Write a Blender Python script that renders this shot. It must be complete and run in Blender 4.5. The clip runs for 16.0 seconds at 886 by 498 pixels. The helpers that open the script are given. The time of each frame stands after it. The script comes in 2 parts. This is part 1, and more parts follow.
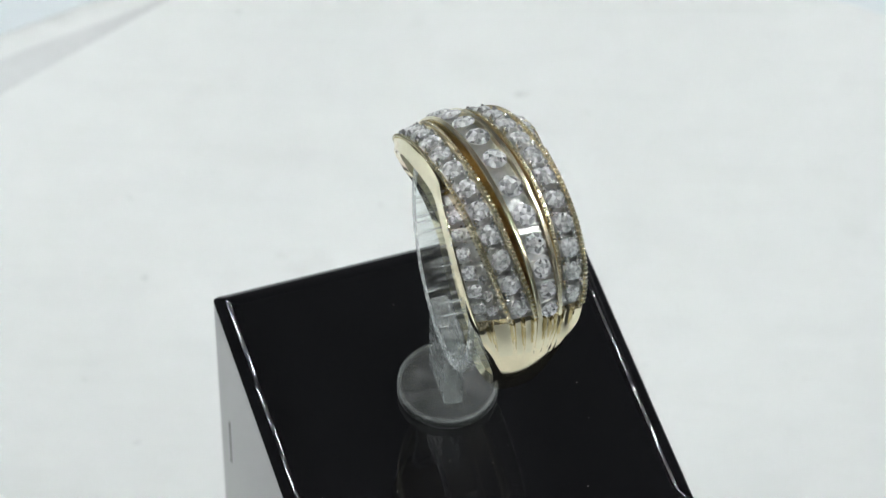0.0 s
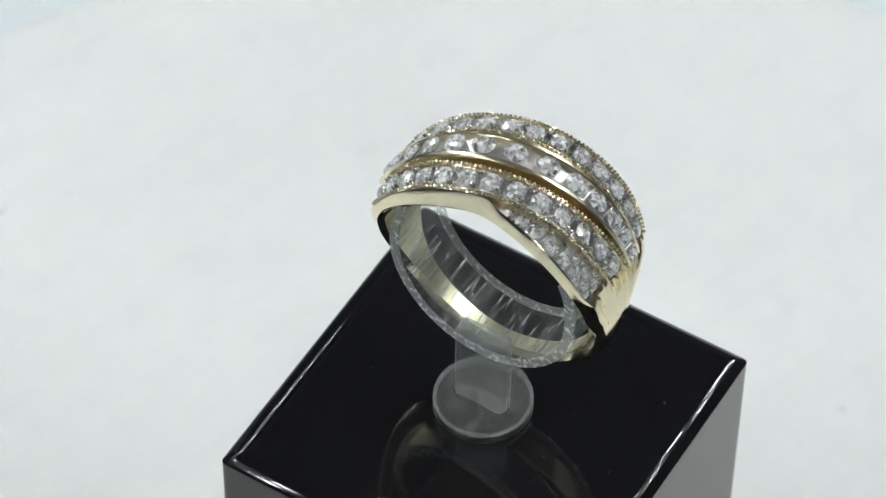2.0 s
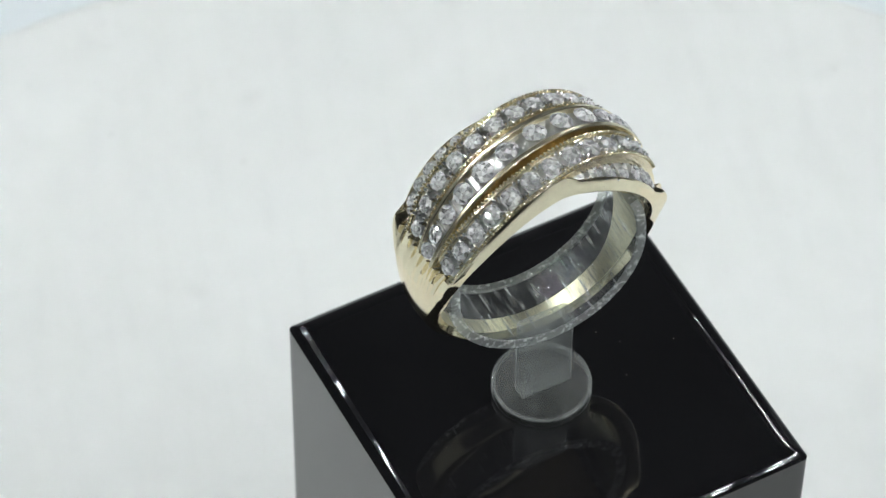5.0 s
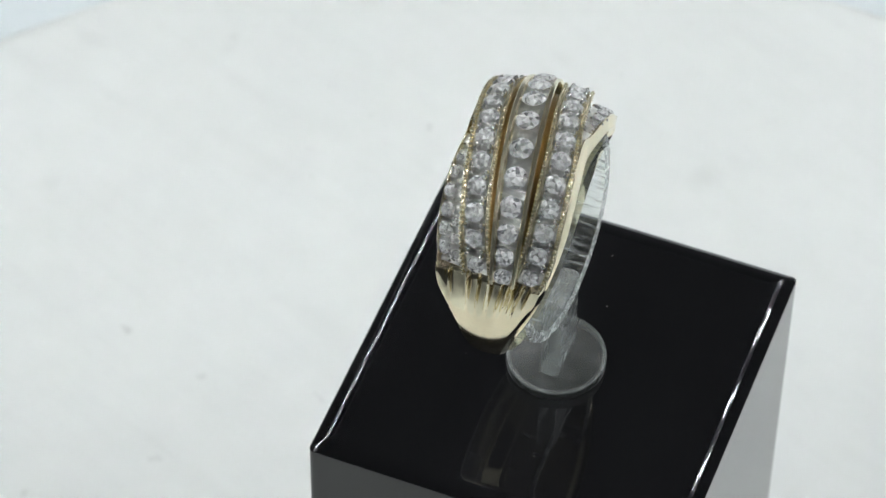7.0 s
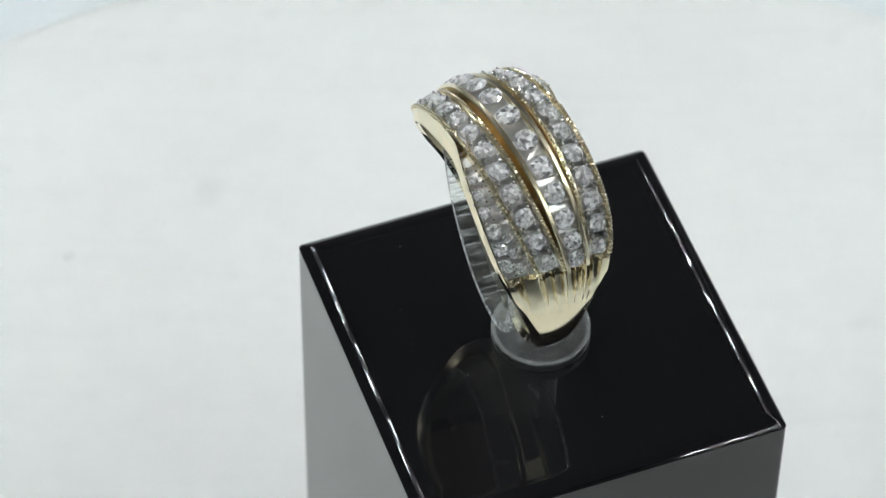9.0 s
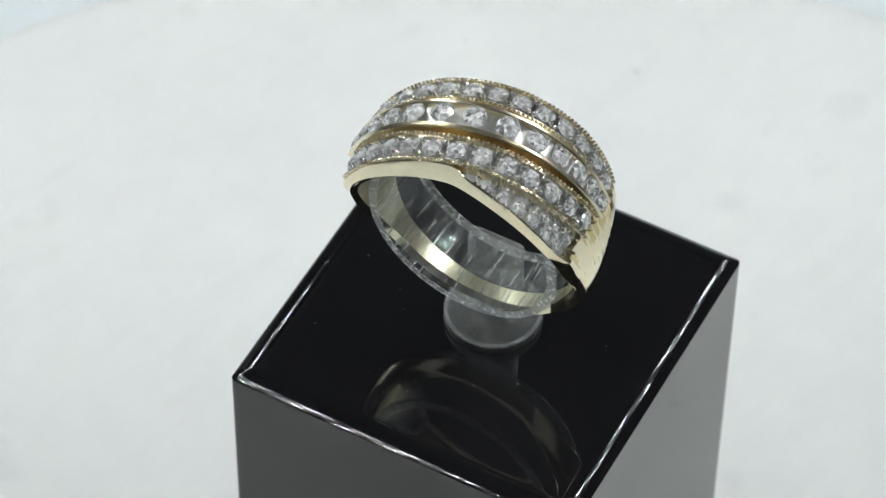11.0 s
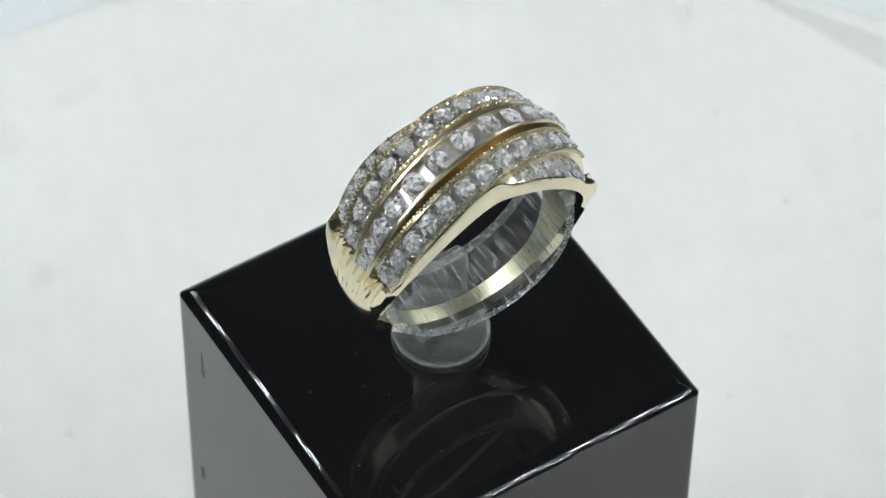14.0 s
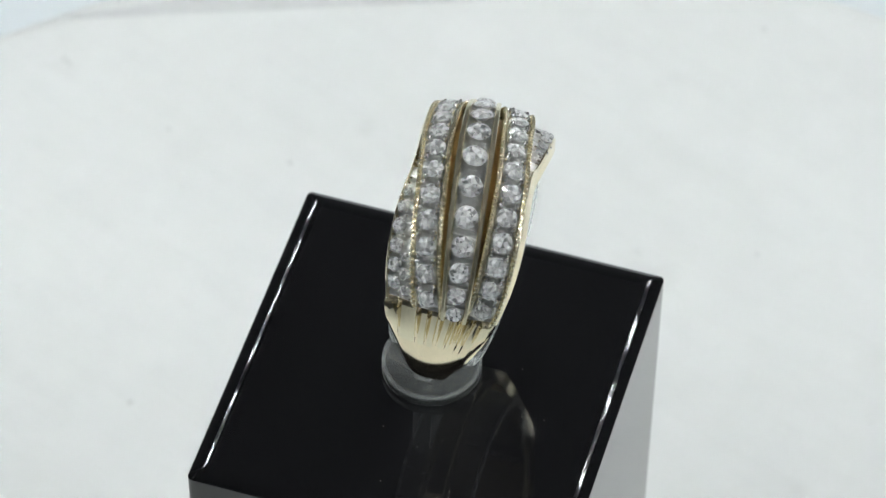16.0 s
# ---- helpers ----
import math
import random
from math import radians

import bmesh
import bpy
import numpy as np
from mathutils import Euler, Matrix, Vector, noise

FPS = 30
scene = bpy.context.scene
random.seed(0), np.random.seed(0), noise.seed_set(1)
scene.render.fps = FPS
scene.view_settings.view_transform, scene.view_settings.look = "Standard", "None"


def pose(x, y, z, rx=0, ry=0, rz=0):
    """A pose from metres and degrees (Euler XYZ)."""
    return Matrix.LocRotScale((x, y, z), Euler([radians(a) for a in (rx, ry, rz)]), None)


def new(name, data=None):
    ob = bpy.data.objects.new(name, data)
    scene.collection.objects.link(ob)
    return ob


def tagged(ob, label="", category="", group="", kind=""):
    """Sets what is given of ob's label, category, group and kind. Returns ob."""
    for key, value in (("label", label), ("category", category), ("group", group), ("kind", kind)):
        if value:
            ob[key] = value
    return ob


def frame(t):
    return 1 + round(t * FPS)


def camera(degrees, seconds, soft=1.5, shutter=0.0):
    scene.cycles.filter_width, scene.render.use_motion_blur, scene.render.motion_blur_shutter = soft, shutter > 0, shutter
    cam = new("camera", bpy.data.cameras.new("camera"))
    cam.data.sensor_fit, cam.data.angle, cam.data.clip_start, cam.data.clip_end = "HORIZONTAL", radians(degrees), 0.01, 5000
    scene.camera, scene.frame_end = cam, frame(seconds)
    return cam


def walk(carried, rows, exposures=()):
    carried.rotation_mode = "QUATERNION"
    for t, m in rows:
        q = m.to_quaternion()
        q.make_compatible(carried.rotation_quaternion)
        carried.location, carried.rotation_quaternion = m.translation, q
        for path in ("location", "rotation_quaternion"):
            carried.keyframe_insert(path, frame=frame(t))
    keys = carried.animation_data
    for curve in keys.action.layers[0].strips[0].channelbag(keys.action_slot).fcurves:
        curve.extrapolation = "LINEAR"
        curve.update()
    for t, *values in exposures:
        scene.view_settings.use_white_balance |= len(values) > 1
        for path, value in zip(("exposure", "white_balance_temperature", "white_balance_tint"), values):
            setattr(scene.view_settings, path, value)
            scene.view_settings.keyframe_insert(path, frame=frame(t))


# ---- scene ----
MM = 0.001
# ---- camera: on a fixed tripod ----
cam = camera(13.0, 16.0, soft=1.35)
TOP = 0.058                       # height of the stand's top over the platter
EYE = pose(0.0, -0.18328, TOP + 0.24326, 38.625, 0, 1.231) @ pose(0, 0, 0, 0, 0, 0.742)
cam.data.dof.use_dof, cam.data.dof.focus_distance, cam.data.dof.aperture_fstop = True, 0.288, 80.0
walk(cam, [(0.0, EYE), (16.0, EYE)], exposures=[(0.0, 0.0), (16.0, 0.0)])

# ---- the turning of the platter: seconds, degrees, play of the bearing in mm (x, y) ----
TURN = [(0.0, 0.35, 0.0, 0.24), (1.5, 31.0, -0.10, 0.35), (3.0, 61.94, -0.04, 0.50), (4.2, 84.5, 0.07, 0.39),
        (6.3, 127.46, 0.39, -0.15), (7.7, 155.68, 0.39, -0.19), (9.2, 187.02, 0.49, -0.44), (11.3, 230.42, -0.33, -0.11),
        (13.0, 264.77, -0.25, -0.07), (14.5, 294.5, -0.17, -0.15), (16.0, 325.73, -0.09, -0.12)]


def turned(t):
    """The platter's pose at t seconds, by a smooth curve through TURN."""
    k = max(i for i in range(len(TURN) - 1) if TURN[i][0] <= t)
    p0, p1, p2, p3 = (TURN[min(max(k + d, 0), len(TURN) - 1)] for d in (-1, 0, 1, 2))
    h = p2[0] - p1[0]
    u = (t - p1[0]) / h
    out = []
    for j in (1, 2, 3):
        m1 = (p2[j] - p0[j]) / (p2[0] - p0[0]) * h
        m2 = (p3[j] - p1[j]) / (p3[0] - p1[0]) * h
        out.append((2 * u ** 3 - 3 * u ** 2 + 1) * p1[j] + (u ** 3 - 2 * u ** 2 + u) * m1 + (3 * u ** 2 - 2 * u ** 3) * p2[j] + (u ** 3 - u ** 2) * m2)
    return pose(out[1] * MM, out[2] * MM, 0, 0, 0, out[0])


# ---- world: the dim room's air ----
world = bpy.data.worlds.new("world")
scene.world = world
world.use_nodes = True
world.node_tree.nodes["Background"].inputs["Color"].default_value = (0.9, 0.95, 1.0, 1)
world.node_tree.nodes["Background"].inputs["Strength"].default_value = 0.03


# ---- materials ----
def material(name, colour, rough=0.5, metal=0.0, grain=(), rough_var=0.0, bump=(), **more):
    """A Principled material; grain: (scale per metre, amount, second scale, second amount); bump: (scale, height in m)."""
    m = bpy.data.materials.new(name)
    m.use_nodes = True
    nt = m.node_tree
    b = nt.nodes["Principled BSDF"]
    b.inputs["Base Color"].default_value = (*colour, 1)
    b.inputs["Roughness"].default_value = rough
    b.inputs["Metallic"].default_value = metal
    for key, value in more.items():
        b.inputs[key.replace("_", " ")].default_value = value
    co = nt.nodes.new("ShaderNodeTexCoord")

    def tex(scale, detail=4.0):
        n = nt.nodes.new("ShaderNodeTexNoise")
        n.inputs["Scale"].default_value, n.inputs["Detail"].default_value = scale, detail
        nt.links.new(co.outputs["Object"], n.inputs["Vector"])
        return n

    if grain:
        last = None
        for scale, amount in zip(grain[::2], grain[1::2]):
            n = tex(scale)
            ramp = nt.nodes.new("ShaderNodeMapRange")
            ramp.inputs["From Min"].default_value, ramp.inputs["From Max"].default_value = 0.3, 0.7
            ramp.inputs["To Min"].default_value, ramp.inputs["To Max"].default_value = 1 - amount, 1.0
            nt.links.new(n.outputs["Fac"], ramp.inputs["Value"])
            if last is None:
                last = ramp.outputs["Result"]
            else:
                mul = nt.nodes.new("ShaderNodeMath")
                mul.operation = "MULTIPLY"
                nt.links.new(last, mul.inputs[0]), nt.links.new(ramp.outputs["Result"], mul.inputs[1])
                last = mul.outputs[0]
        sc = nt.nodes.new("ShaderNodeVectorMath")
        sc.operation = "SCALE"
        sc.inputs[0].default_value = colour
        nt.links.new(last, sc.inputs["Scale"]), nt.links.new(sc.outputs[0], b.inputs["Base Color"])
        if rough_var:
            r = nt.nodes.new("ShaderNodeMapRange")
            r.inputs["To Min"].default_value, r.inputs["To Max"].default_value = rough + rough_var, rough
            nt.links.new(last, r.inputs["Value"]), nt.links.new(r.outputs["Result"], b.inputs["Roughness"])
    if bump:
        n = tex(bump[0])
        if len(bump) > 2:
            mp = nt.nodes.new("ShaderNodeMapping")
            mp.inputs["Scale"].default_value = bump[2]
            nt.links.new(co.outputs["Object"], mp.inputs["Vector"]), nt.links.new(mp.outputs["Vector"], n.inputs["Vector"])
        bp = nt.nodes.new("ShaderNodeBump")
        bp.inputs["Strength"].default_value, bp.inputs["Distance"].default_value = 1.0, bump[1]
        nt.links.new(n.outputs["Fac"], bp.inputs["Height"]), nt.links.new(bp.outputs["Normal"], b.inputs["Normal"])
    return m


def platter_paint():
    """White paint with grey scuffs, a few dark specks and short scratches."""
    m = material("scuffed_white_paint", (0.80, 0.815, 0.81), 0.45, grain=(26.0, 0.05, 240.0, 0.03))
    nt = m.node_tree
    b = nt.nodes["Principled BSDF"]
    base = b.inputs["Base Color"].links[0].from_socket
    co = nt.nodes.new("ShaderNodeTexCoord")
    last = base
    for scale, low, high, dark, stretch in ((95.0, 0.66, 0.80, 0.90, (1, 1, 1)), (300.0, 0.72, 0.80, 0.80, (1, 1, 1)), (190.0, 0.56, 0.80, 0.965, (0.15, 1, 1)), (700.0, 0.5, 0.8, 0.98, (0.12, 1, 1))):
        mp = nt.nodes.new("ShaderNodeMapping")
        mp.inputs["Scale"].default_value = stretch
        mp.inputs["Rotation"].default_value = (0, 0, 0.6)
        nt.links.new(co.outputs["Object"], mp.inputs["Vector"])
        n = nt.nodes.new("ShaderNodeTexNoise")
        n.inputs["Scale"].default_value, n.inputs["Detail"].default_value = scale, 2.0
        nt.links.new(mp.outputs["Vector"], n.inputs["Vector"])
        r = nt.nodes.new("ShaderNodeMapRange")
        r.inputs["From Min"].default_value, r.inputs["From Max"].default_value = low, high
        r.inputs["To Min"].default_value, r.inputs["To Max"].default_value = 1.0, dark
        nt.links.new(n.outputs["Fac"], r.inputs["Value"])
        sc = nt.nodes.new("ShaderNodeVectorMath")
        sc.operation = "SCALE"
        nt.links.new(last, sc.inputs[0]), nt.links.new(r.outputs["Result"], sc.inputs["Scale"])
        last = sc.outputs[0]
    nt.links.new(last, b.inputs["Base Color"])
    return m


def glow(name, colour, strength):
    m = material(name, (0.8, 0.8, 0.8))
    b = m.node_tree.nodes["Principled BSDF"]
    b.inputs["Emission Color"].default_value, b.inputs["Emission Strength"].default_value = (*colour, 1), strength
    return m


GOLD = material("polished_gold", (0.94, 0.84, 0.60), 0.1, 1.0, grain=(900.0, 0.06, 5000.0, 0.05), rough_var=0.3)
# satin groove floors: their shade and warm interreflection are put into the colour
GROOVE_SHADE_GOLD = material("groove_shade_satin_gold", (0.6, 0.39, 0.17), 0.34, 1.0, grain=(900.0, 0.15, 4000.0, 0.15), rough_var=0.2)
RAIL_GOLD = material("worn_polished_gold", (0.94, 0.85, 0.62), 0.24, 1.0, grain=(1500.0, 0.06, 6000.0, 0.05), rough_var=0.3)
# dull inner metal, its colour darkened to stand for shade in the hollow
HOLLOW_SHADE_GOLD = material("hollow_shade_dull_gold", (0.22, 0.17, 0.10), 0.4, 1.0, grain=(900.0, 0.25, 4000.0, 0.2))
SATIN_GOLD = material("satin_gold", (0.92, 0.83, 0.6), 0.34, 1.0, grain=(1200.0, 0.1, 5000.0, 0.08))
WHITE_GOLD = material("bright_white_gold", (0.87, 0.865, 0.85), 0.36, 1.0, grain=(1500.0, 0.12, 6000.0, 0.1), rough_var=0.2, bump=(2600.0, 0.0002))
BEAD = material("shiny_white_gold", (0.9, 0.89, 0.87), 0.22, 1.0, grain=(2500.0, 0.1))
DIAMOND = material("diamond", (0.97, 0.97, 0.98), 0.015, IOR=2.35)


def facet_sparkle(mat):
    """Sparkle put into the material: facets run from white to clear, stone by stone."""
    nt = mat.node_tree
    facet, stone_of = nt.nodes.new("ShaderNodeNewGeometry"), nt.nodes.new("ShaderNodeObjectInfo")
    add, part_of, clear = nt.nodes.new("ShaderNodeMath"), nt.nodes.new("ShaderNodeMath"), nt.nodes.new("ShaderNodeMapRange")
    part_of.operation = "FRACT"
    clear.inputs["To Min"].default_value, clear.inputs["To Max"].default_value = 0.15, 1.0
    nt.links.new(facet.outputs["Random Per Island"], add.inputs[0]), nt.links.new(stone_of.outputs["Random"], add.inputs[1])
    nt.links.new(add.outputs[0], part_of.inputs[0]), nt.links.new(part_of.outputs[0], clear.inputs["Value"])
    nt.links.new(clear.outputs["Result"], nt.nodes["Principled BSDF"].inputs["Transmission Weight"])


facet_sparkle(DIAMOND)


def thin_plastic(name, haze, marks, scale, stretch, bump, rough=0.06):
    """Clear thin plastic: see-through, a little milky, with whitish marks, and a gloss that grows towards grazing view.
    """
    m = bpy.data.materials.new(name)
    m.use_nodes = True
    nt = m.node_tree
    nt.nodes.remove(nt.nodes["Principled BSDF"])
    co, mp, n = nt.nodes.new("ShaderNodeTexCoord"), nt.nodes.new("ShaderNodeMapping"), nt.nodes.new("ShaderNodeTexNoise")
    mp.inputs["Scale"].default_value = stretch
    n.inputs["Scale"].default_value, n.inputs["Detail"].default_value = scale, 3.0
    r = nt.nodes.new("ShaderNodeMapRange")
    r.inputs["From Min"].default_value, r.inputs["From Max"].default_value = 0.52, 0.72
    r.inputs["To Min"].default_value, r.inputs["To Max"].default_value = haze, marks
    bp = nt.nodes.new("ShaderNodeBump")
    bp.inputs["Distance"].default_value = bump
    clear, milky, gloss = nt.nodes.new("ShaderNodeBsdfTransparent"), nt.nodes.new("ShaderNodeBsdfDiffuse"), nt.nodes.new("ShaderNodeBsdfGlossy")
    clear.inputs["Color"].default_value = (0.95, 0.97, 0.965, 1)
    milky.inputs["Color"].default_value = (0.8, 0.82, 0.82, 1)
    gloss.inputs["Roughness"].default_value = rough
    lw, a, b = nt.nodes.new("ShaderNodeLayerWeight"), nt.nodes.new("ShaderNodeMixShader"), nt.nodes.new("ShaderNodeMixShader")
    power, fr = nt.nodes.new("ShaderNodeMath"), nt.nodes.new("ShaderNodeMapRange")
    power.operation = "POWER"
    power.inputs[1].default_value = 4.0
    fr.inputs["To Min"].default_value, fr.inputs["To Max"].default_value = 0.05, 0.35
    nt.links.new(lw.outputs["Facing"], power.inputs[0]), nt.links.new(power.outputs[0], fr.inputs["Value"])
    link = nt.links.new
    link(co.outputs["Object"], mp.inputs["Vector"]), link(mp.outputs["Vector"], n.inputs["Vector"])
    link(n.outputs["Fac"], r.inputs["Value"]), link(n.outputs["Fac"], bp.inputs["Height"])
    link(bp.outputs["Normal"], gloss.inputs["Normal"])
    link(r.outputs["Result"], a.inputs["Fac"]), link(clear.outputs[0], a.inputs[1]), link(milky.outputs[0], a.inputs[2])
    link(fr.outputs[0], b.inputs["Fac"]), link(a.outputs[0], b.inputs[1]), link(gloss.outputs[0], b.inputs[2])
    link(b.outputs[0], nt.nodes["Material Output"].inputs["Surface"])
    return m


ACRYLIC = thin_plastic("clear_acrylic", 0.015, 0.4, 3200.0, (1, 0.10, 1), 0.00015)
# the band's edge glints, painted in as milky white patches
GLINT_RIM = thin_plastic("glint_white_acrylic", 0.3, 0.9, 2400.0, (1, 1, 1), 0.0004, 0.15)
MIRROR = material("polished_white_gold", (0.88, 0.875, 0.86), 0.3, 1.0, grain=(2500.0, 0.1), bump=(1800.0, 0.00012))
FROSTED = thin_plastic("frosted_acrylic", 0.05, 0.12, 900.0, (1, 1, 1), 0.00003, 0.45)
ETCHED = thin_plastic("etched_acrylic", 0.12, 0.22, 1100.0, (1, 1, 1), 0.00005, 0.4)
HAZY = thin_plastic("hazy_acrylic", 0.07, 0.28, 1600.0, (1, 1, 1), 0.00008, 0.15)
BLACK = material("black_gloss_acrylic", (0.0085, 0.0085, 0.0095), 0.04, grain=(60.0, 0.2), Specular_IOR_Level=0.5)
BUFFED = material("unevenly_buffed_black_edge", (0.0085, 0.0085, 0.0095), 0.03, grain=(60.0, 0.2), bump=(220.0, 0.00001))
MATT = material("dull_black_acrylic", (0.015, 0.014, 0.014), 0.6, grain=(900.0, 0.3))
DUST = material("pale_dust", (0.22, 0.21, 0.2), 0.9)
PAINT = platter_paint()
GREYISH = material("greyish_strip", (0.70, 0.71, 0.715), 0.4, grain=(120.0, 0.1, 900.0, 0.05))
TABLE = material("pale_tabletop", (0.74, 0.79, 0.82), 0.5, grain=(5.0, 0.05, 80.0, 0.03))
WALL = material("grey_wall_paint", (0.36, 0.367, 0.375), 0.7, grain=(2.0, 0.08, 40.0, 0.04))
ENAMEL = material("matt_black_enamel", (0.02, 0.02, 0.021), 0.6, grain=(150.0, 0.2))
ALUMINIUM = material("brushed_aluminium", (0.7, 0.7, 0.7), 0.4, 1.0, grain=(200.0, 0.1))
LED = glow("led_chip", (0.93, 0.97, 0.97), 1080.0)


# ---- mesh helpers ----
def part(name, bm, mat, parent=None, label="", smooth=False, keep=False):
    me = bpy.data.meshes.new(name)
    if not keep:
        bmesh.ops.recalc_face_normals(bm, faces=bm.faces)
    bm.to_mesh(me)
    bm.free()
    me.materials.append(mat)
    if smooth:
        for f in me.polygons:
            f.use_smooth = True
    ob = new(name, me)
    ob.parent = parent
    return tagged(ob, label)


def box(bm, x0, x1, y0, y1, z0, z1, bevel=0.0, seg=2):
    r = bmesh.ops.create_cube(bm, size=1, matrix=Matrix.Translation(((x0 + x1) / 2, (y0 + y1) / 2, (z0 + z1) / 2)) @ Matrix.Diagonal((x1 - x0, y1 - y0, z1 - z0, 1)))
    if bevel:
        es = list({e for v in r["verts"] for e in v.link_edges})
        bmesh.ops.bevel(bm, geom=es, offset=bevel, segments=seg, profile=0.5, affect="EDGES")
    return bm


def lathe(profile, n=96):
    """A solid of revolution round z from (radius, height) pairs, from the axis out and back to the axis."""
    bm = bmesh.new()
    rows = []
    for r, z in profile:
        rows.append([bm.verts.new((0, 0, z))] if r == 0 else [bm.verts.new((r * math.cos(2 * math.pi * i / n), r * math.sin(2 * math.pi * i / n), z)) for i in range(n)])
    for a, b in zip(rows, rows[1:]):
        for i in range(n):
            j = (i + 1) % n
            vs = ([a[0]] if len(a) == 1 else [a[i], a[j]]) + ([b[0]] if len(b) == 1 else [b[j], b[i]])
            bm.faces.new(vs)
    return bm


def sweep(sections, closed=False):
    """A solid through sections (lists of points, all as long); closed: the last joins the first."""
    bm = bmesh.new()
    rows = [[bm.verts.new(p) for p in s] for s in sections]
    n = len(rows[0])
    for a, b in zip(rows, rows[1:] + (rows[:1] if closed else [])):
        for i in range(n):
            bm.faces.new((a[i], a[(i + 1) % n], b[(i + 1) % n], b[i]))
    if not closed:
        bm.faces.new(rows[0]), bm.faces.new(rows[-1][::-1])
    return bm


# ---- the room: table, walls and ceiling ----
def structure():
    tagged(part("counter", box(bmesh.new(), -0.9, 0.9, -0.9, 0.9, -0.8, -0.014, 0.004), TABLE), "pale bluish white counter under the turntable", "counter", kind="structure")
    for name, a in (("wall_north", (-1.5, 1.5, 1.5, 1.6, -0.8, 1.7)), ("wall_south", (-1.5, 1.5, -1.6, -1.5, -0.8, 1.7)),
                    ("wall_east", (1.5, 1.6, -1.6, 1.6, -0.8, 1.7)), ("wall_west", (-1.6, -1.5, -1.6, 1.6, -0.8, 1.7)),
                    ("ceiling", (-1.6, 1.6, -1.6, 1.6, 1.7, 1.8)), ("floor", (-1.6, 1.6, -1.6, 1.6, -0.9, -0.8))):
        tagged(part(name, box(bmesh.new(), *a), WALL), "plain grey " + name.split("_")[0] + " of the room", name.split("_")[0], kind="structure")


def led_panel(x):
    panel = new("led_panel")
    tagged(panel, "slim black lamp panel with two rows of white LEDs", "lamp", "lamp panels beside the table")
    tilt = math.degrees(math.atan2(x, 0.36))
    panel.matrix_basis = pose(x, 0.15, 0.40, 0, tilt, 0)
    part("housing", box(bmesh.new(), -0.05, 0.05, -0.42, 0.42, 0.0, 0.008, 0.001), ENAMEL, panel, "matt black lamp housing")
    bm = bmesh.new()
    for c in (-0.02, 0.02):
        for i in range(44):
            y = -0.40 + 0.8 * (i + 0.3 * (c > 0)) / 44
            box(bm, c - 0.00125, c + 0.00125, y - 0.00125, y + 0.00125, -0.0006, -0.0002)
    tagged(part("led_chips", bm, LED, panel, "glowing white LED chips"), kind="stuff")
    inv = panel.matrix_basis.inverted()
    for y in (-0.2, 0.5):
        bm = box(bmesh.new(), x * 1.25 - 0.006, x * 1.25 + 0.006, y - 0.006, y + 0.006, -0.014, 0.42, 0.001)
        box(bm, min(x, x * 1.25), max(x, x * 1.25), y - 0.005, y + 0.005, 0.408, 0.42)
        bm.transform(inv)
        part("post", bm, ALUMINIUM, panel)
    return panel


# ---- the turning things ----
def platter():
    root = new("turntable_platter")
    tagged(root, "round white painted turntable platter with scuffs and specks", "turntable")
    part("platter_disc", lathe([(0, -0.014), (0.098, -0.014), (0.0998, -0.012), (0.1005, -0.004), (0.1003, -0.0026), (0.0996, -0.0013), (0.0984, -0.0005), (0.0968, -0.0001), (0.095, 0.0), (0, 0.0)], 160), PAINT, root, "", True).data.set_sharp_from_angle(angle=radians(50))
    # a thin strip, greyer than the platter, along a chord near the rim
    a, b = Vector((-0.0862, 0.0459, 0)), Vector((-0.0330, 0.0907, 0))
    d = (b - a).normalized()
    nrm = Vector((-d.y, d.x, 0))
    sec = []
    for i in range(41):
        c = a + (b - a) * i / 40
        w = 4.2 * (0.15 + 0.85 * smooth01(min(i, 40 - i) / 14))
        sec.append([c + nrm * o * MM + Vector((0, 0, z * MM)) for o, z in ((0, 0.004), (0.12 * w, 0.05), (0.88 * w, 0.05), (w, 0.004))])
    part("tape_strip", sweep(sec), GREYISH, root, "thin greyish strip near the rim")
    return root, Matrix.Identity(4)


HALF = 14.98 * MM
STAND = pose(-0.00327, -0.00348, 0, 0, 0, -70.924)   # the stand on the platter


def squares(levels, corner):
    """A block through rounded squares: (half width, height) from the bottom up."""
    bm = bmesh.new()
    rows = []
    for h, z in levels:
        r = max(corner - (levels[0][0] - h) * 0.35, 0.15 * MM)
        ring_of = []
        for q, (sx, sy) in enumerate(((1, 1), (-1, 1), (-1, -1), (1, -1))):
            for k in range(6):
                a = math.pi / 2 * (q + k / 5)
                ring_of.append((sx * (h - r) + r * math.cos(a), sy * (h - r) + r * math.sin(a)))
            tx, ty = ((-1, 0), (0, -1), (1, 0), (0, 1))[q]
            x0, y0 = ring_of[-1]
            side = 2 * (h - r)
            for d in (0.4 * MM, 1.0 * MM, 2.5 * MM, side / 2, side - 2.5 * MM, side - 1.0 * MM, side - 0.4 * MM):
                ring_of.append((x0 + tx * d, y0 + ty * d))
        rows.append([bm.verts.new((x, y, z)) for x, y in ring_of])
    n = len(rows[0])
    for p, q in zip(rows, rows[1:]):
        for i in range(n):
            bm.faces.new((p[i], p[(i + 1) % n], q[(i + 1) % n], q[i]))
    bm.faces.new(rows[0][::-1]), bm.faces.new(rows[-1])
    return bm


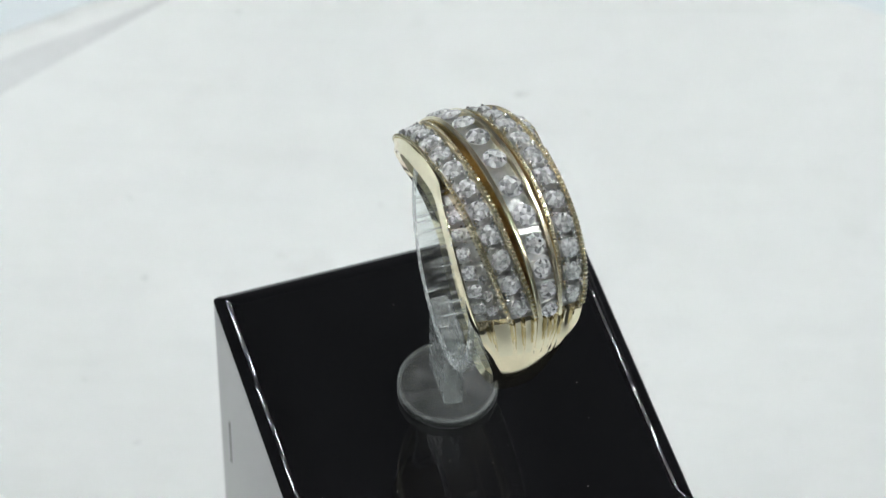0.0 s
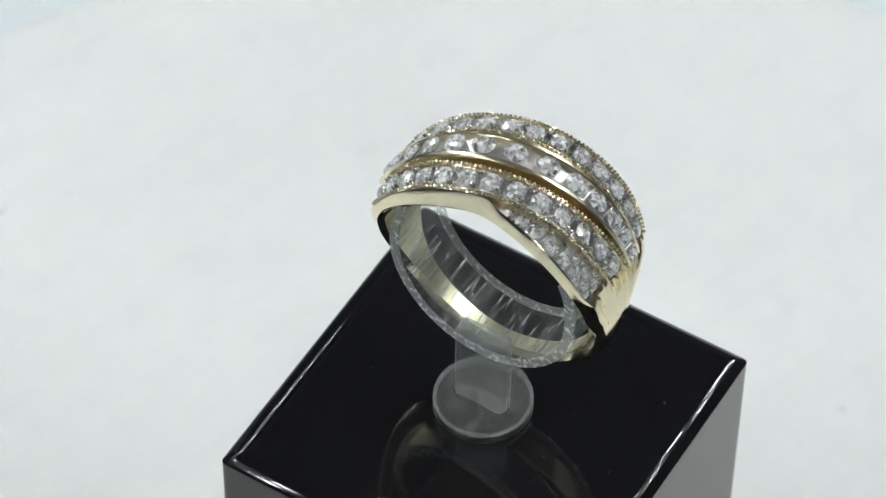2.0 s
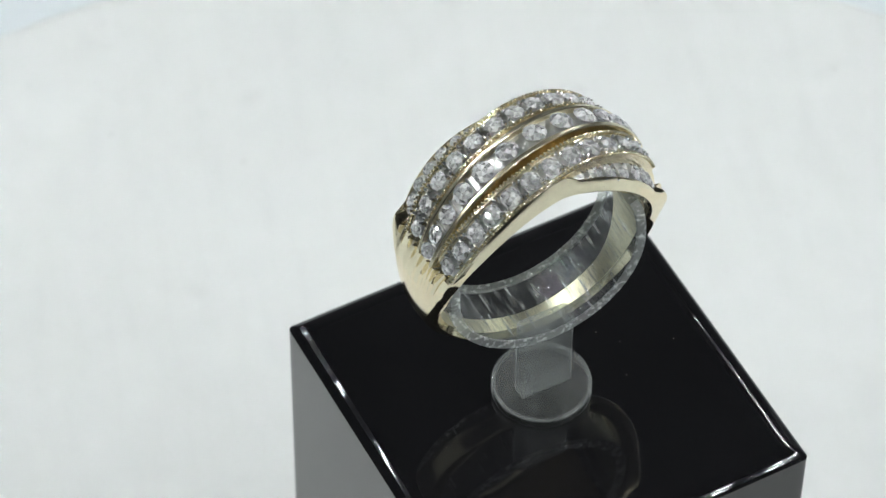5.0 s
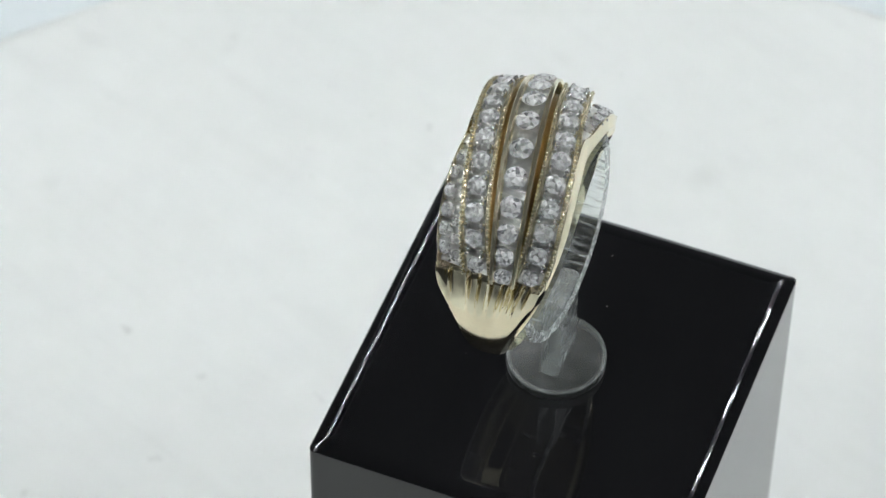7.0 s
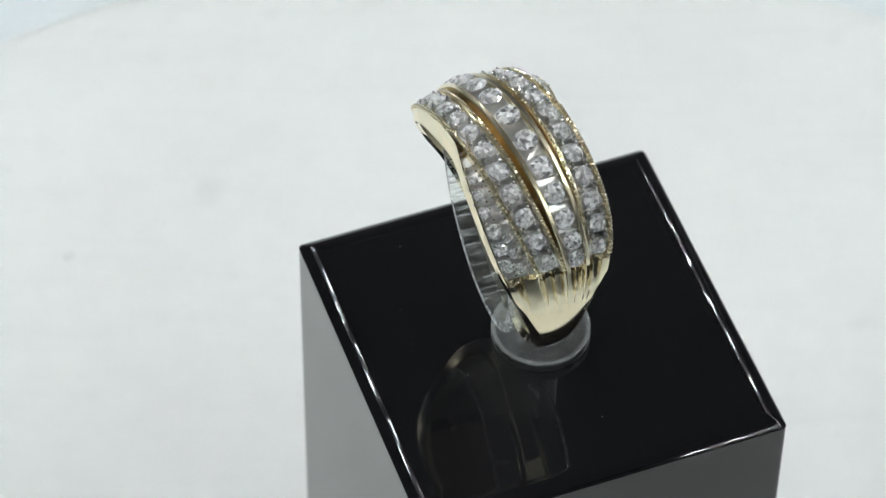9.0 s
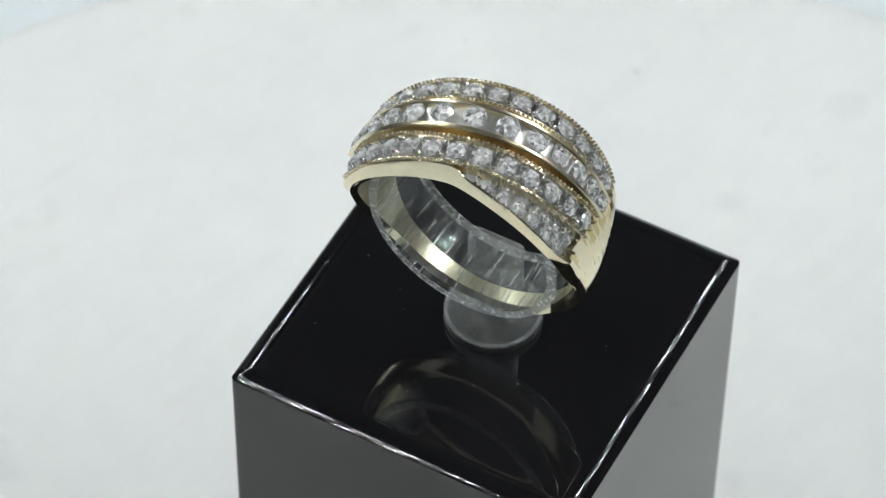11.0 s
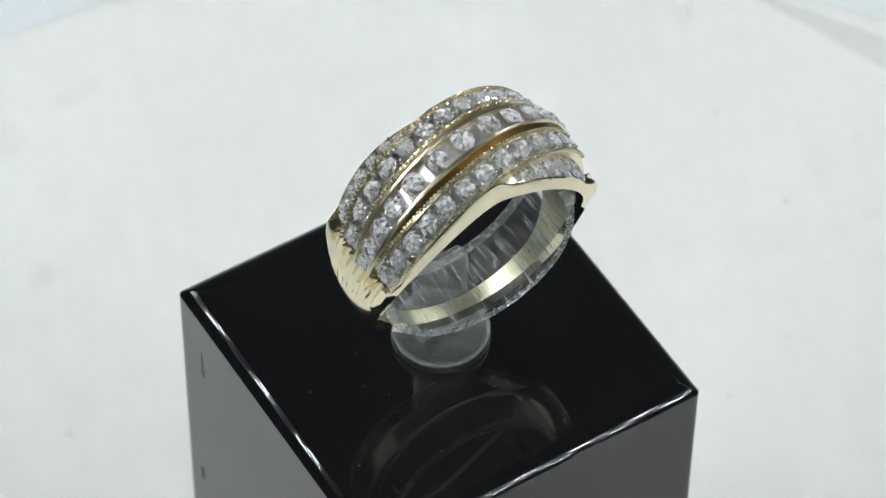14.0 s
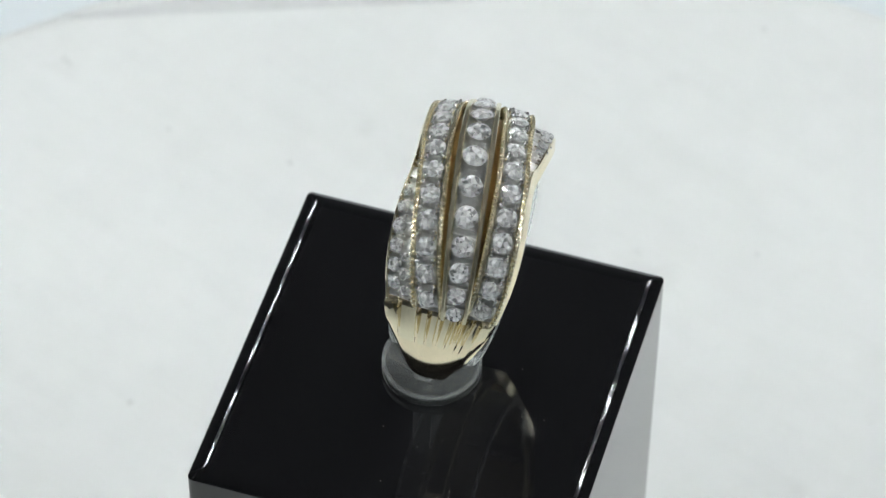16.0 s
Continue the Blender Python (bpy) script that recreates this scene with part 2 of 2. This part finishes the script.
def stand():
    root = new("display_stand")
    tagged(root, "tall square black gloss acrylic display block with polished edges", "display stand")
    h = HALF
    block = part("block", squares([(h, 0), (h, TOP - 0.72 * MM)] + [(h - 2.8 * MM * (0.669 - math.sin(radians(a))), TOP - 2.8 * MM * (1 - math.cos(radians(a)))) for a in
                 (39, 36, 33, 30, 27, 24, 21, 18, 15, 12, 8, 4, 0)], 0.45 * MM), BLACK, root, "", True)
    block.data.set_sharp_from_angle(angle=radians(25))
    block.data.materials.append(BUFFED)
    for f in block.data.polygons:
        f.material_index = 1 if 0.05 < f.normal.z < 0.999 else 0
    # chipped marks in the side faces
    bm = box(bmesh.new(), -11.60 * MM, -11.42 * MM, -h - 0.02 * MM, -h + 0.3 * MM, TOP - 18.4 * MM, TOP - 12.8 * MM)
    part("scratch", bm, MATT, root, "dull scratch")
    bm = bmesh.new()
    p = [bm.verts.new((h + dx * MM, y * MM, TOP - z * MM)) for dx in (0.02, -0.3) for y, z in ((-11.5, 4.6), (-11.15, 7.8), (-11.6, 7.7))]
    bm.faces.new(p[:3]), bm.faces.new(p[3:][::-1])
    for i in range(3):
        bm.faces.new((p[i], p[3 + i], p[3 + (i + 1) % 3], p[(i + 1) % 3]))
    part("chip", bm, MATT, root, "dull chipped spot")
    bm = box(bmesh.new(), h - 0.3 * MM, h + 0.02 * MM, -12.85 * MM, -12.35 * MM, TOP - 23.3 * MM, TOP - 21.8 * MM, 0.015 * MM, 1)
    part("chip", bm, MATT, root, "dull chipped spot")
    bm = bmesh.new()
    for k in range(9):
        r = random.uniform(0.025, 0.045) * MM
        bmesh.ops.create_icosphere(bm, subdivisions=1, radius=r, matrix=pose(random.uniform(-12, 12) * MM, random.uniform(-12, 12) * MM, TOP, 0, 0, random.uniform(0, 180)) @ Matrix.Diagonal((1.6, 1, 0.5, 1)))
    tagged(part("dust", bm, DUST, root, "pale dust flecks on the top"), kind="stuff")
    return root, STAND


CLIP_R = 8.2


def clip():
    """Clear ring holder: a round foot, a flat tab and a C-shaped band."""
    root = new("ring_holder")
    tagged(root, "clear acrylic ring holder with round foot and curved band", "ring holder")
    part("foot", lathe([(0, 0.0), (0.0038, 0.0), (0.00392, 0.0002), (0.00392, 0.0008), (0.0038, 0.0010), (0.0037, 0.00085), (0, 0.00085)], 64), FROSTED, root, "frosted round foot", True)
    part("foot_rim", lathe([(0.0036, 0.0008), (0.00388, 0.0008), (0.003924, 0.0009), (0.00392, 0.00105), (0.0038, 0.0011), (0.0036, 0.001), (0.0036, 0.0008)], 64), HAZY, root, "whitish raised edge of the foot", True)
    part("tab", box(bmesh.new(), -0.0022, 0.0022, -0.0009, 0.0006, 0.0008, 0.0093, 0.00035, 3), ETCHED, root, "frosted flat tab")
    return root, STAND @ pose(-0.00037, -0.00002, TOP)


RING = pose(-0.00038, 0.00276, TOP + 0.01634, -2.32, 1.32, -2.37)   # the ring's centre over the stand



# ring shape, in mm: th is the angle from the top, y runs along the finger
EDGE_AT = np.arange(-200.0, 201.0)
EDGE = np.interp((EDGE_AT + 180) % 360 - 180, [-180, -135, -120, -106, -91, -72, -53, -38, -21, -7, 2.5, 10, 20, 30, 40, 50, 61, 69, 84, 102, 118, 135, 180],
                 [1.0, 1.25, 1.9, 2.75, 3.85, 4.85, 5.4, 5.45, 5.15, 4.75, 4.48, 4.5, 4.56, 4.52, 4.42, 4.24, 3.97, 3.65, 2.95, 1.95, 1.45, 1.2, 1.0])
EASED = np.convolve(EDGE, np.hanning(25) / np.hanning(25).sum(), "same")
NEAR = np.exp(-((EDGE_AT - 2.5) / 8.0) ** 2)
EDGE = np.convolve(EDGE, np.hanning(15) / np.hanning(15).sum(), "same") * NEAR + EASED * (1 - NEAR)


def front_edge(th):
    return float(np.interp(th, EDGE_AT, EDGE))


def back_edge(th):
    return front_edge(-th)


def row_b(th):
    return float(np.interp(th, [-72, -64, -52, -42, -32, -21, -10, 0, 10, 21, 32, 43, 53, 62, 72], [-0.1, 0.2, 0.8, 1.22, 1.65, 2.07, 2.55, 3.0, 3.4, 3.7, 3.95, 4.1, 4.08, 3.9, 3.5]))


def row_d(th):
    return -row_b(-th)


def row_c(th):
    return 2.0 * math.sin(math.radians(1.18 * th))


def crest(th):
    c = math.cos(math.radians(th))
    return 10.08 + (0.36 * c if c > 0 else -0.4 * c)


def dome(th, y):
    return crest(th) - 0.03 * (y + 0.8 * math.sin(math.radians(th))) ** 2


def smooth01(x):
    x = min(max(x, 0.0), 1.0)
    return x * x * (3 - 2 * x)


def sunk(th, y):
    """How far the wedges lie under the dome."""
    over = row_d(th) - 1.0 - y if th > 0 else y - row_b(th) - 1.0
    return 0.62 * smooth01((abs(th) - 2) / 9) * smooth01(over / 0.15) * (1 - smooth01((abs(th) - 64) / 9))


DROP = 9.6


def rp(th, y, r):
    a = math.radians(th)
    r *= 1.017
    return Vector((r * math.sin(a), 1.01 * y, r * math.cos(a) + DROP)) * MM


END = 69.0


def inner_r(th):
    c = math.cos(radians(th))
    return 8.2 - (0.52 * c * c if c > 0 else 1.5 * c)



def body_height(th, y, f, b):
    """The gold body's outer radius: floor of the grooves under the stones, ribbed shoulders, plain shank."""
    full = dome(th, y) - sunk(th, y)
    edge = min(y + f, b - y)
    rim = smooth01(1 - (edge - 0.34) / 0.12)
    side = (full - inner_r(th) - 0.4) * max(0.0, 1 - edge / 0.22) ** 1.1     # the sloping outer face of the rim
    low = full - 0.75 * (1 - rim) - 0.05 - side
    a = abs(th)
    if a < END:
        return low
    squeeze = (f + b) / 9.2
    ridge = 0.0
    for c, wide in ((row_c(th) - 0.95, 0.13), (row_c(th) + 0.95, 0.13), (row_b(th) - 0.95, 0.13), (row_d(th) + 0.95, 0.13),
                    (row_b(th) + 0.9, 0.13), (row_d(th) - 0.9, 0.13), (2.5 if th < 0 else -2.5, 0.1), (row_c(th), 0.09), (row_b(th), 0.09), (row_d(th), 0.09)):
        ridge += math.exp(-(((y - c * squeeze) / wide) ** 2))
    ridge = max(min(ridge, 1.0), smooth01(1 - edge / 0.35))
    full -= 0.055 * y * y * smooth01((a - 76) / 34)
    fade = 1 - smooth01((a - END) / 24)
    full -= 0.58 * (1 - 0.9 * ridge) * fade * smooth01((edge - 0.45) / 0.9) * (1 - sunk(th, y) / 0.62)
    full -= side * (1 - smooth01((a - 80) / 20)) + 0.5 * smooth01(1 - edge / 0.8) ** 2 * smooth01((a - 74) / 20)
    return low + (full - low) * smooth01((a - END) / 1.2)


def ring():
    root = new("diamond_ring")
    tagged(root, "yellow gold bypass ring with rows of round diamonds", "ring")
    # body
    sec = []
    for i in range(300):
        th = -180 + 360 * i / 300
        f, b, w = front_edge(th), back_edge(th), inner_r(th)
        hollow = 0.5 * (1 - smooth01((abs(th) - 60) / 8))
        row = [rp(th, -f + 0.14, w + 0.3), rp(th, -f + 0.4, w), rp(th, -f + 0.8, w), rp(th, -f + 0.85, w + hollow),
               rp(th, b - 0.85, w + hollow), rp(th, b - 0.8, w), rp(th, b - 0.4, w), rp(th, b - 0.14, w + 0.3)]
        for k in range(141):
            y = b + (-f - b) * k / 140
            row.append(rp(th, y, max(body_height(th, y, f, b), w + 0.45)))
        sec.append(row)
    band = part("band", sweep(sec, True), GOLD, root, "polished yellow gold band with ribbed shoulders", True)
    # hollow and groove floors take the golds whose colour holds the shade
    band.data.materials.append(HOLLOW_SHADE_GOLD), band.data.materials.append(SATIN_GOLD), band.data.materials.append(GROOVE_SHADE_GOLD)
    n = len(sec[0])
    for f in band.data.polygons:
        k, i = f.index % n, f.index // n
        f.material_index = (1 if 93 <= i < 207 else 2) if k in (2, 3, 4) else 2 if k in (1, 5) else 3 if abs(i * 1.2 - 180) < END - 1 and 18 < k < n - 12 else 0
    band.data.set_sharp_from_angle(angle=radians(40))

    def strip(name, mat, t0, t1, inside, outside, top, bottom, label="", n=70, rounded=0.06):
        s = []
        for i in range(n + 1):
            th = t0 + (t1 - t0) * i / n
            y0, y1 = inside(th), outside(th)
            r0, r1 = top(th, y0), top(th, y1)
            e = min(rounded, (y1 - y0) * 0.3)
            s.append([rp(th, y0, bottom(th, y0)), rp(th, y0, r0 - e), rp(th, y0 + e, r0), rp(th, y1 - e, r1), rp(th, y1, r1 - e), rp(th, y1, bottom(th, y1))])
        return part(name, sweep(s), mat, root, label)

    floor = lambda th, y: dome(th, y) - 0.9
    # one brilliant, of width 1
    bm = bmesh.new()
    table = [bm.verts.new((0.27 * math.cos(math.pi / 4 * (i + 0.5)), 0.27 * math.sin(math.pi / 4 * (i + 0.5)), 0.15)) for i in range(8)]
    crown = [bm.verts.new((0.40 * math.cos(math.pi / 4 * i), 0.40 * math.sin(math.pi / 4 * i), 0.085)) for i in range(8)]
    gird = [bm.verts.new((0.5 * math.cos(math.pi / 8 * i), 0.5 * math.sin(math.pi / 8 * i), 0.0)) for i in range(16)]
    low = [bm.verts.new((0.5 * math.cos(math.pi / 8 * i), 0.5 * math.sin(math.pi / 8 * i), -0.03)) for i in range(16)]
    culet = bm.verts.new((0, 0, -0.43))
    middle = bm.verts.new((0, 0, 0.155))
    for i in range(8):
        bm.faces.new((table[i - 1], table[i], middle))
    for i in range(8):
        bm.faces.new((table[i - 1], crown[i], table[i]))
        j = (i + 1) % 8
        bm.faces.new((table[i], crown[i], gird[2 * i + 1])), bm.faces.new((table[i], gird[2 * i + 1], crown[j]))
        bm.faces.new((crown[i], gird[2 * i], gird[2 * i + 1])), bm.faces.new((crown[i], gird[2 * i - 1], gird[2 * i]))
        bm.faces.new((low[2 * i], culet, low[(2 * i + 2) % 16], low[2 * i + 1]))
    for i in range(16):
        j = (i + 1) % 16
        bm.faces.new((gird[i], low[i], low[j], gird[j]))
    bmesh.ops.recalc_face_normals(bm, faces=bm.faces)
    bmesh.ops.split_edges(bm, edges=bm.edges)
    first = part("diamond", bm, DIAMOND, root, keep=True)
    gem = first.data
    stones = [first]

    def stone(th, y, width, lift):
        ob = stones.pop() if len(stones) == 1 and stones[0] is first and not placed else new("diamond", gem)
        ob.parent = root
        a, t = math.radians(th), 0.06 * (y + 0.8 * math.sin(math.radians(th)))
        p = rp(th, y, dome(th, y) + lift)
        ob.matrix_local = Matrix.Translation(p) @ Matrix.Rotation(a, 4, "Y") @ Matrix.Rotation(random.uniform(-0.09, 0.09) - t, 4, "X") @ Matrix.Rotation(random.uniform(-0.09, 0.09), 4, "Y") @ Matrix.Rotation(random.random() * 6, 4, "Z") @ Matrix.Diagonal((width * MM, width * MM, width * MM, 1))
        placed.append((th, y, width))

    placed = []

    def beads(name, mat, spots, radius, tall=1.0):
        """Small metal grains, joined; tall: their height over their width."""
        bm = bmesh.new()
        for th, y, r in spots:
            bmesh.ops.create_icosphere(bm, subdivisions=1, radius=radius * MM,
                                       matrix=Matrix.Translation(rp(th, y, r - radius * (tall - 1))) @ Matrix.Rotation(radians(th), 4, "Y") @ Matrix.Diagonal((1, 1, tall, 1)))
        tagged(part(name, bm, mat, root, smooth=True), kind="stuff")

    # the two beaded rows beside the centre
    for row, sign in ((row_b, 1), (row_d, -1)):
        lo, hi, wl, wh = (0.84, 0.8, 0.4, 0.34) if sign > 0 else (0.8, 0.84, 0.34, 0.4)
        strip("setting", WHITE_GOLD, -END, END, lambda th: row(th) - lo, lambda th: row(th) + hi, lambda th, y: dome(th, y) - 0.2 - 0.52 * math.exp(-(((th + 0.4) % 10.5 - 5.25) / 1.6) ** 2), floor, n=360)
        for side in (-1, 1):
            a = (lambda th: row(th) - lo - wl) if side < 0 else (lambda th: row(th) + hi)
            b = (lambda th: row(th) - lo) if side < 0 else (lambda th: row(th) + hi + wh)
            strip("rail", RAIL_GOLD, -END, END, a, b, lambda th, y: dome(th, y) - 0.02, floor)
            spots = []
            th = -END + 0.8
            while th < END:
                y = row(th) + (hi + min(wh - 0.1, 0.27) if side > 0 else -lo - min(wl - 0.1, 0.27))
                spots.append((th, y, dome(th, y) + 0.08))
                th += 2.0
            beads("milgrain", RAIL_GOLD, spots, 0.16)
        grains = []
        for i in range(13):
            th = 10.5 * (i - 6) - 0.4
            w = 1.52 - 0.22 * (abs(th) / 62) ** 3
            stone(th, row(th), w, 0.0)
            if i < 12:
                m = th + 5.25
                for o in (-0.56, 0.56):
                    grains.append((m - 1.15, row(m) + o, dome(m, row(m) + o) + 0.13))
                    grains.append((m + 1.15, row(m) + o, dome(m, row(m) + o) + 0.13))
        beads("prong_beading", BEAD, grains, 0.22, 2.2)
    # the channel row along the crest
    half = lambda th: 0.98 - 0.32 * (abs(th) / 66) ** 2
    rail_w = lambda th: 0.42 - 0.12 * abs(th) / 66
    lift = 0.38
    strip("setting", MIRROR, -END, END, lambda th: row_c(th) - half(th), lambda th: row_c(th) + half(th), lambda th, y: dome(th, y) + lift - 0.5, floor)
    for side in (-1, 1):
        a = (lambda th: row_c(th) - half(th) - rail_w(th)) if side < 0 else (lambda th: row_c(th) + half(th))
        b = (lambda th: row_c(th) - half(th)) if side < 0 else (lambda th: row_c(th) + half(th) + rail_w(th))
        strip("rail", RAIL_GOLD, -END, END, a, b, lambda th, y: dome(th, y) + lift, floor, rounded=0.07)
    spots = [0.5]
    for s in (-1, 1):
        th = 0.5
        for k in range(6):
            th += s * (13.2 - 0.95 * k)
            spots.append(th)
    spots.sort()
    for th in spots:
        stone(th, row_c(th), 1.86 * half(th), lift - 0.06)
    for p, q in zip(spots, spots[1:]):
        m = (p + q) / 2
        if abs(m) < 28:
            continue
        y, w = row_c(m), half(m)
        for o in (-0.3, 0.3):
            bm = box(bmesh.new(), -0.09 * MM, 0.09 * MM, -w * MM, w * MM, -0.4 * MM, 0, 0.04 * MM, 1)
            bm.transform(Matrix.Translation(rp(m + o / 0.18, y, dome(m, y) + lift - 0.3)) @ Matrix.Rotation(math.radians(m) + random.uniform(-0.3, 0.3), 4, "Y"))
            part("channel_bar", bm, MIRROR, root)
    # the wedge at either end, outside the beaded row
    for s in (-1, 1):
        inner = (lambda th: row_b(th) + 1.02) if s < 0 else (lambda th: -back_edge(-th) + 0.3)
        outer = (lambda th: back_edge(th) - 0.3) if s < 0 else (lambda th: row_d(th) - 1.02)
        t0, t1 = (-END, -5.0) if s < 0 else (5.0, END)
        strip("wedge_setting", WHITE_GOLD, t0, t1, inner, lambda th: max(outer(th), inner(th) + 0.05), lambda th, y: dome(th, y) - 0.84 - 0.35 * math.exp(-(((abs(th) - 28) % 8.5 - 4.25) / 1.2) ** 2), lambda th, y: dome(th, y) - 1.5, n=240)
        grains = []
        for th, y, w in ((21, 3.85, 0.7), (28, 3.82, 0.9), (36.5, 3.66, 1.05), (45, 3.45, 1.12), (53.5, 3.25, 1.12), (62, 3.0, 1.0), (49, 2.6, 0.7), (56.5, 2.35, 0.85), (64, 2.05, 0.95)):
            stone(s * th, -s * y, w, -0.66)
            for o in (-0.45, 0.45):
                grains.append((s * (th + 3.6), -s * (y + o), dome(th, y + o) - 0.62))
        for k in range(20):
            th = 14 + 2.7 * k
            for y in (row_b(-th) + 1.15, back_edge(-th) - 0.52):
                grains.append((s * th, -s * y, dome(th, y) - 0.78))
        beads("prong_beading", BEAD, grains, 0.13)
    return root, STAND @ RING @ Matrix.Translation((0, 0, -DROP * MM))


def band_of_clip(root, base):
    """The C-shaped band, inside the ring, as a part of the holder."""
    inv = base.inverted() @ STAND @ RING
    sec = []
    for i in range(97):
        th = 62 + 236 * i / 96
        a = math.radians(th)
        swell = 0.8 * max(0.0, -math.cos(a))
        row = []
        for y, r in ((-3.4, 7.4), (-3.4, 8.1), (-3.15, CLIP_R), (2.7, CLIP_R), (2.85, 8.1), (2.85, 7.4), (2.75, 7.3), (-3.3, 7.3)):
            r += swell
            row.append(inv @ (Vector((r * math.sin(a), y, r * math.cos(a))) * MM))
        sec.append(row)
    band = part("band", sweep(sec), ACRYLIC, root, "clear curved band holding the ring")
    # edge faces and chamfers carry the painted glints
    band.data.materials.append(GLINT_RIM)
    for i, f in enumerate(band.data.polygons):
        f.material_index = 1 if f.index % 8 in (0, 1, 3, 4, 7) else 0


structure()
for x in (-0.27, 0.27):
    led_panel(x)
MOVERS = [platter(), stand(), clip(), ring()]
band_of_clip(*MOVERS[2])


def motions():
    for thing, base in MOVERS:
        walk(thing, [(k * 0.25, turned(min(k * 0.25, 15.999)) @ base) for k in range(65)])


motions()
